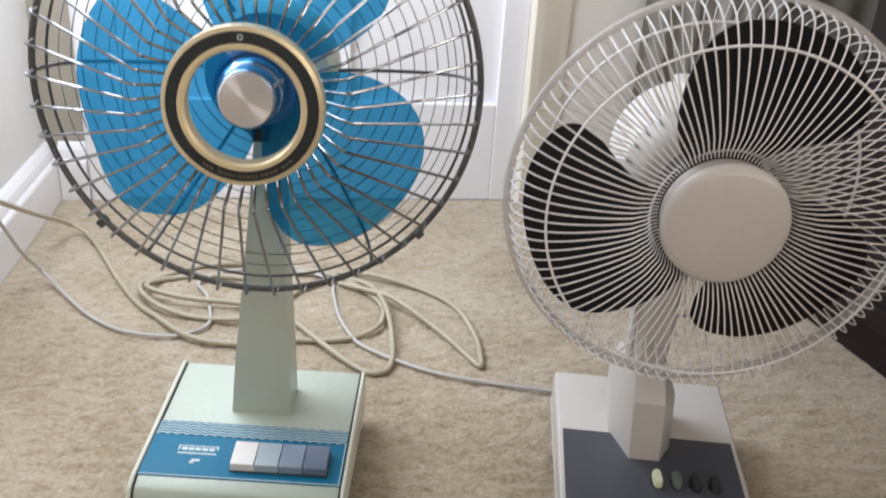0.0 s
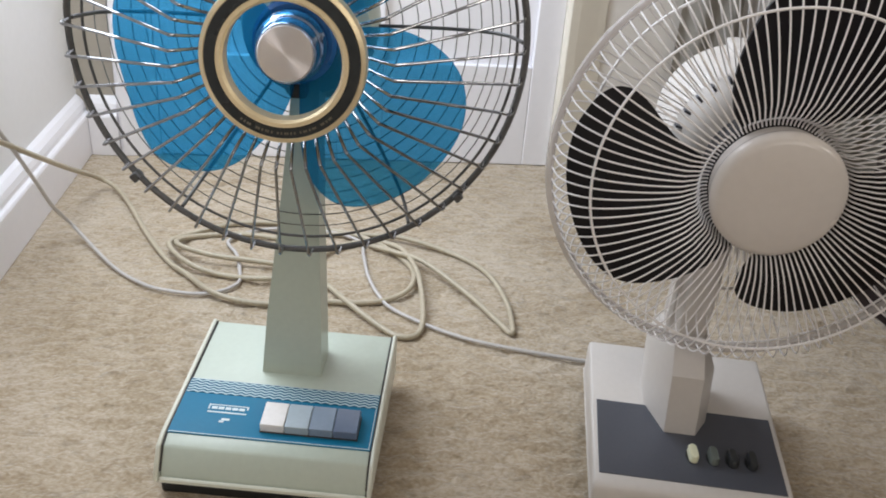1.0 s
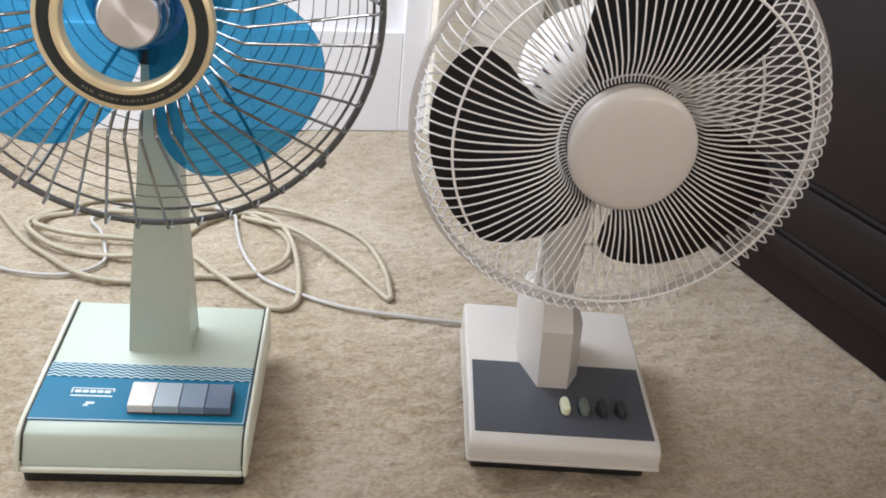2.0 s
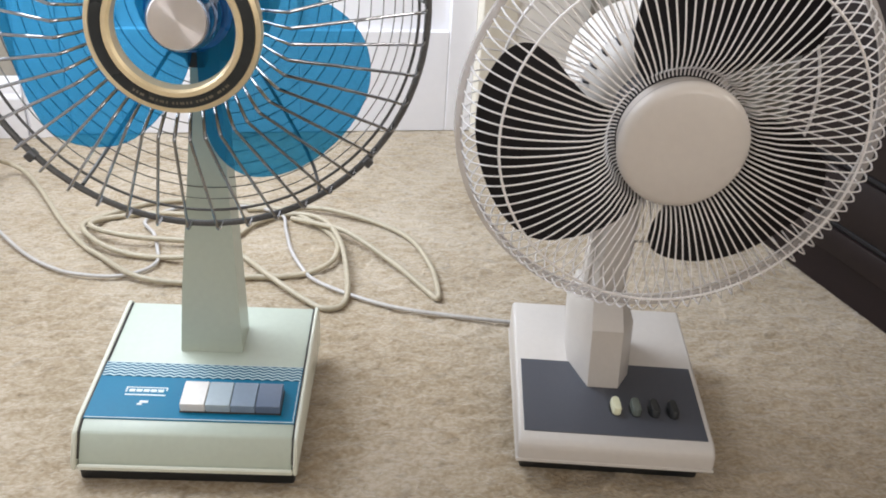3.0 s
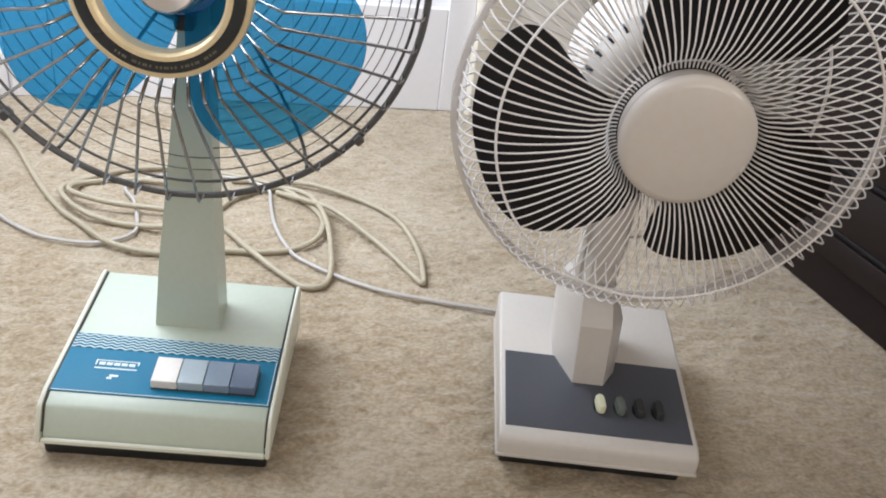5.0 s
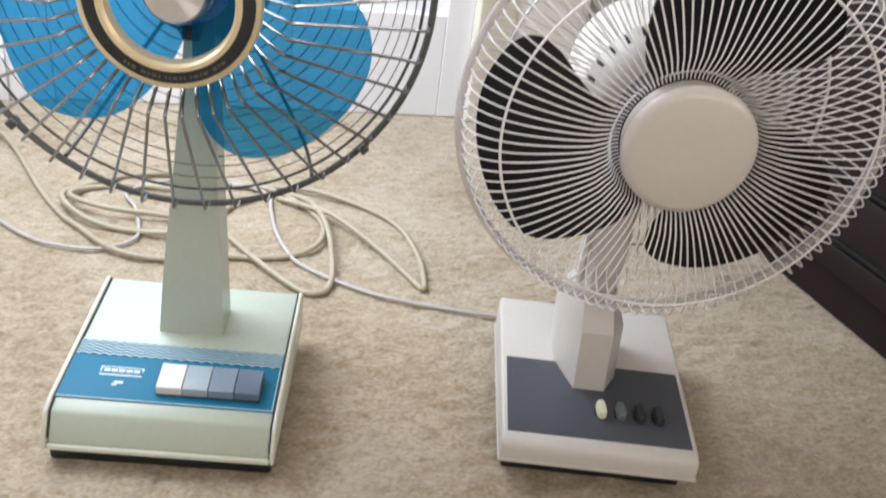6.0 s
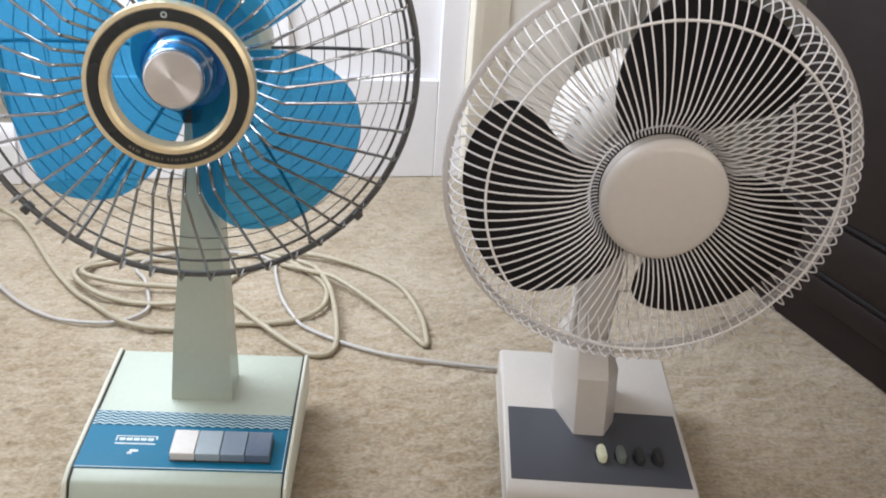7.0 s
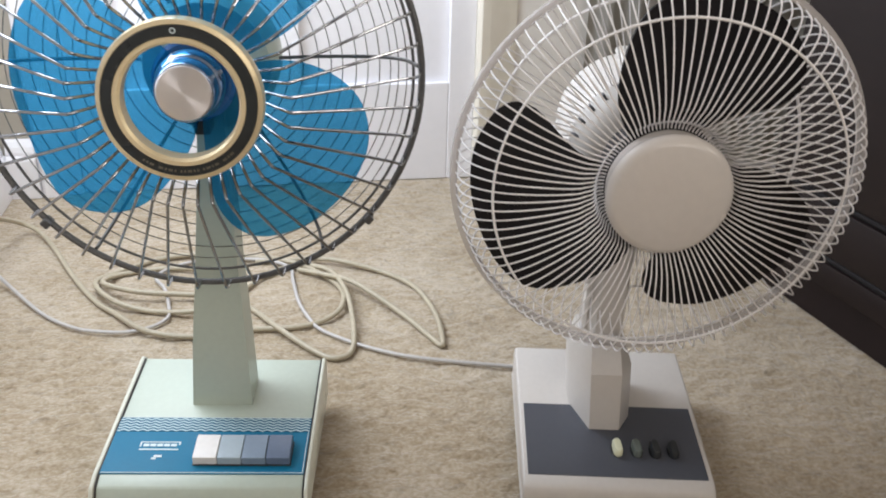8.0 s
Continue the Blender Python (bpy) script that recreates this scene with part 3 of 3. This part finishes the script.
# ---- the white fan ----
def white_fan():
    fan = thing("desk_fan", "off-white desk fan with dark blades and white wire cage on carpet", "fan", pose(0.364, 0.002, 0, 0, 0, -3.0), "desk fans")
    W = 0.155
    slope = 0.1
    top = lambda y: 0.048 + slope * y
    part("plinth", box((0.0, 0.006, 0), (W, 0.165, 0.0270), 0.003, 2), M["black"], fan, "dark plastic plinth")
    prof = [(-0.0125, 0.0255), (-0.0118, 0.0400), (-0.0090, 0.0445), (-0.002, 0.0476), (0.172, top(0.172)), (0.180, 0.056), (0.180, 0.0255)]
    part("body", prism(prof, "x", -0.005, W + 0.005, 0.003, 3), M["white"], fan)
    part("skirt", prism([(-0.0133, 0.0248), (-0.0133, 0.0285), (0.1808, 0.0285), (0.1808, 0.0248)], "x", -0.0058, W + 0.0058, 0.0015, 2), M["white"], fan)
    deck = pose(0, 0, 0.048, math.degrees(math.atan(slope)))
    panel = part("panel", box((0.0, 0.0, -0.003), (W, 0.089, 0.0006), 0.0003, 1), M["slate"], fan, "slate grey control panel", deck, False)
    for i, (k, f) in enumerate((("cream_key", 0.505), ("olive_key", 0.615), ("char_key", 0.72), ("char_key", 0.825))):
        slot = lathe([(0, 0), (0.0056, 0), (0.0056, 0.0008), (0, 0.0008)], 24)
        for v in slot.verts:
            v.co.y *= 1.5
        part("key_slot", slot, M["black"], panel, "black slot", pose((f + 0.012) * W, 0.0310, 0.0008, 0, 0, 4), False)
        key = lathe([(0, 0.001), (0.0040, 0.001), (0.0040, 0.006), (0.0030, 0.0078), (0, 0.0082)], 20)
        for v in key.verts:
            v.co.y = v.co.y * 1.15 + math.copysign(0.0042, v.co.y) if abs(v.co.y) > 1e-5 else v.co.y
        part("key", key, M[k], panel, ("cream button", "grey-green button", "charcoal button", "charcoal button")[i], pose((f + 0.012) * W, 0.0310, 0.0008, 0, 0, 4))
    foot = [(0.0585, 0.0565), (0.0855, 0.0565), (0.097, 0.076), (0.097, 0.124), (0.043, 0.124), (0.043, 0.092)]
    low = [(x, y, 0.05) for x, y in foot]
    mid = [(x - 0.004, y, 0.114) for x, y in foot]
    high = [(0.055, 0.076, 0.138), (0.080, 0.076, 0.138), (0.084, 0.085, 0.138), (0.084, 0.120, 0.138), (0.045, 0.120, 0.138), (0.045, 0.092, 0.138)]
    part("pedestal", bevel(loft([low, mid, high]), 0.0025, 2, 15), M["white"], fan)
    shaft = lambda x0, x1, y, z: [(x0 + 0.010, y, z), (x1 - 0.003, y, z), (x1, y + 0.004, z), (x1, 0.118, z), (x0, 0.118, z), (x0, y + 0.012, z)]
    part("column", bevel(loft([shaft(0.047, 0.082, 0.084, 0.10), shaft(0.054, 0.088, 0.092, 0.285)]), 0.002, 2, 25), M["white"], fan)
    part("ridge", bevel(loft([[(x, y, 0.139) for x, y in ((0.0475, 0.0955), (0.0505, 0.0925), (0.0515, 0.0965), (0.0485, 0.0995))], [(x + 0.0045, y + 0.005, 0.245) for x, y in ((0.0475, 0.0955), (0.0505, 0.0925), (0.0515, 0.0965), (0.0485, 0.0995))]]), 0.0005, 1), M["white"], fan, "raised ridge down the column")
    h = pose(0, 0, 0, 0, 0, 3.0) @ head_pose(0.4515 - 0.364, 0.0450, 0.307, -0.9, -0.2)
    motor = part("motor_housing", lathe([(0, -0.165), (0.03, -0.163), (0.050, -0.152), (0.061, -0.132), (0.064, -0.10), (0.062, -0.065), (0.055, -0.044), (0.044, -0.034), (0.012, -0.026), (0.01, -0.01), (0, -0.01)], 48), M["white"], fan, "", h)
    slot = part("vent_slot", box((0.0490, -0.0010, -0.0545), (0.0618, 0.0010, -0.0480), 0.0005, 1), M["slate"], motor, "dark vent slot")
    for i in range(1, 28):
        share("vent_slot", slot.data, motor, pose(0, 0, 0, 0, 0, 360 / 28 * i))
    part("grip", box((-0.016, 0.060, -0.13), (0.016, 0.068, -0.08), 0.005, 2), M["white"], motor)
    rotor = part("hub", lathe([(0, -0.016), (0.043, -0.016), (0.046, -0.006), (0.046, 0.010), (0.040, 0.018), (0, 0.019)], 48), M["dark_blade"], fan, "dark hub", h)
    outline = [(149.5, 0.80, 0.73), (151.5, 0.865, 0.65), (156, 0.92, 0.55), (162, 0.955, 0.44), (169, 0.985, 0.29), (181, 1.0), (195, 0.995), (207, 0.985), (216, 0.955), (223, 0.89), (230, 0.77), (237, 0.64), (245, 0.48), (250, 0.30)]
    for turn, reach, wide in ((5, 0.145, 0.0), (124, 0.136, 0.10), (240, 0.144, 0.0)):
        spread = [(q[0] + wide * max(0, q[0] - 198), *q[1:]) for q in outline]
        part("blade", blade_bm(spread, 0.040, reach, 0.024, 200, 0.002), M["dark_blade"], rotor, "dark brown blade", pose(0, 0, 0, 0, 0, turn))
    front = part("front_guard", ring_wire(bmesh.new(), 0.1304, 0.0376, 0.0010), M["cage"], fan, "white wire front cage", h)
    me = spoke_mesh("spoke", [(0.0450, 0.0180), (0.0500, 0.0190), (0.0525, 0.0250), (0.0555, 0.0305), (0.062, 0.0345), (0.070, 0.0385), (0.09, 0.0410), (0.115, 0.0400), (0.1335, 0.0350), (0.147, 0.0260), (0.1525, 0.0170), (0.1543, 0.0110), (0.1552, 0.0055), (0.1562, 0.0)], 0.00068, M["cage"], 4, 5)
    for i in range(104):
        share("spoke", me, front, pose(0, 0, 0, 0, 0, 360 / 104 * i))
    part("rim_band", lathe([(0.1552, -0.0050), (0.1552, 0.0000), (0.1566, 0.0008), (0.1604, 0.0002), (0.1610, -0.0050)], 120, True), M["band"], front, "milky plastic rim band")
    part("cap", lathe([(0.042, 0.018), (0.0445, 0.020), (0.0450, 0.031), (0.0464, 0.0325), (0.0474, 0.0366), (0.0468, 0.0405), (0.0442, 0.0435), (0.0405, 0.0450), (0.02, 0.0461), (0, 0.0463)], 96), M["cap"], front, "plain grey-white round cap with faint scratches")
    for a0, a1, r, dy in ((-100, -38, 0.030, 0.010), (-92, -50, 0.034, 0.012), (-70, -30, 0.026, 0.004)):
        arc = [(r * math.cos(radians(a)), r * math.sin(radians(a)) * 0.55 + dy - 0.012, 0.0456) for a in range(a0, a1, 4)]
        part("scratch", tube(bmesh.new(), arc, 0.00016, 4), M["cage"], front, "faint pale scratch")
    rear = part("rear_guard", ring_wire(ring_wire(bmesh.new(), 0.1565, -0.009, 0.0010), 0.128, -0.049, 0.0013), M["cage"], fan, "white wire rear cage", h)
    me = spoke_mesh("spoke", [(0.1566, -0.004), (0.1570, -0.012), (0.152, -0.030), (0.138, -0.044), (0.11, -0.054), (0.08, -0.059), (0.052, -0.061)], 0.00068, M["cage"], 4, 5)
    for i in range(104):
        share("spoke", me, rear, pose(0, 0, 0, 0, 0, 360 / 104 * (i + 0.5)))
    return fan


white_fan()


# ---- cords on the carpet ----
def cord(name, points, radius, material, label):
    bm = tube(bmesh.new(), smooth_line(points, 10), radius, 8)
    return tagged(mesh_object(name, bm, material, True, 60), label, "cord")


G = 0.0045
cord("flex", [(-0.262, 0.13, 0.30), (-0.250, 0.20, 0.262), (-0.256, 0.266, 0.194), (-0.264, 0.333, 0.110), (-0.268, 0.371, 0.060), (-0.262, 0.405, 0.016), (-0.187, 0.337, G), (-0.138, 0.303, G), (-0.105, 0.293, G), (-0.069, 0.292, G), (-0.043, 0.304, G), (-0.030, 0.326, G), (-0.036, 0.354, G), (-0.051, 0.394, G), (-0.070, 0.430, G), (-0.030, 0.470, G), (0.05, 0.478, G), (0.096, 0.458, G), (0.107, 0.420, G), (0.120, 0.369, G), (0.138, 0.327, G), (0.157, 0.299, G), (0.201, 0.270, G), (0.249, 0.249, G), (0.30, 0.238, G), (0.372, 0.228, G), (0.42, 0.215, 0.012), (0.432, 0.182, 0.03)], 0.0023, M["flex_white"], "thin white mains flex trailing across the carpet")
cord("flex", [(-0.262, 0.13, 0.26), (-0.250, 0.19, 0.228), (-0.255, 0.262, 0.186), (-0.266, 0.345, 0.137), (-0.281, 0.448, 0.078), (-0.292, 0.545, 0.024), (-0.268, 0.548, 0.010), (-0.233, 0.509, G), (-0.171, 0.417, G), (-0.126, 0.36, G), (-0.097, 0.335, G), (-0.047, 0.290, G + 0.004), (0.007, 0.283, G), (0.075, 0.300, G), (0.117, 0.304, G), (0.154, 0.320, G), (0.176, 0.350, G + 0.004), (0.165, 0.41, G), (0.10, 0.47, G), (0.0, 0.49, G), (-0.07, 0.48, G), (-0.125, 0.435, G), (-0.137, 0.395, G + 0.006), (-0.100, 0.352, G + 0.006), (-0.056, 0.340, G), (0.0, 0.335, G + 0.003), (0.04, 0.36, G), (0.03, 0.43, G), (-0.05, 0.45, G), (-0.118, 0.43, G), (-0.125, 0.39, G + 0.010), (-0.075, 0.372, G + 0.008), (0.0, 0.372, G + 0.004), (0.045, 0.366, G), (0.075, 0.338, G), (0.105, 0.297, G + 0.005), (0.148, 0.259, G), (0.175, 0.241, G), (0.194, 0.256, G), (0.193, 0.304, G + 0.006), (0.178, 0.382, G + 0.008), (0.150, 0.44, G + 0.006), (0.105, 0.46, G), (0.06, 0.42, G), (0.036, 0.32, G), (0.058, 0.20, 0.008), (0.074, 0.160, 0.03)], 0.0034, M["flex"], "yellowed cream mains flex lying in loose loops")
cord("flex", [(0.05, 0.47, G), (0.10, 0.478, G), (0.153, 0.472, G + 0.004), (0.222, 0.446, G), (0.266, 0.404, G), (0.291, 0.337, G), (0.298, 0.282, G), (0.296, 0.270, G), (0.285, 0.285, G), (0.247, 0.338, G + 0.003), (0.188, 0.398, G + 0.010), (0.15, 0.425, G + 0.006), (0.11, 0.45, G)], 0.0034, M["flex"], "yellowed cream mains flex folded in a long loop")
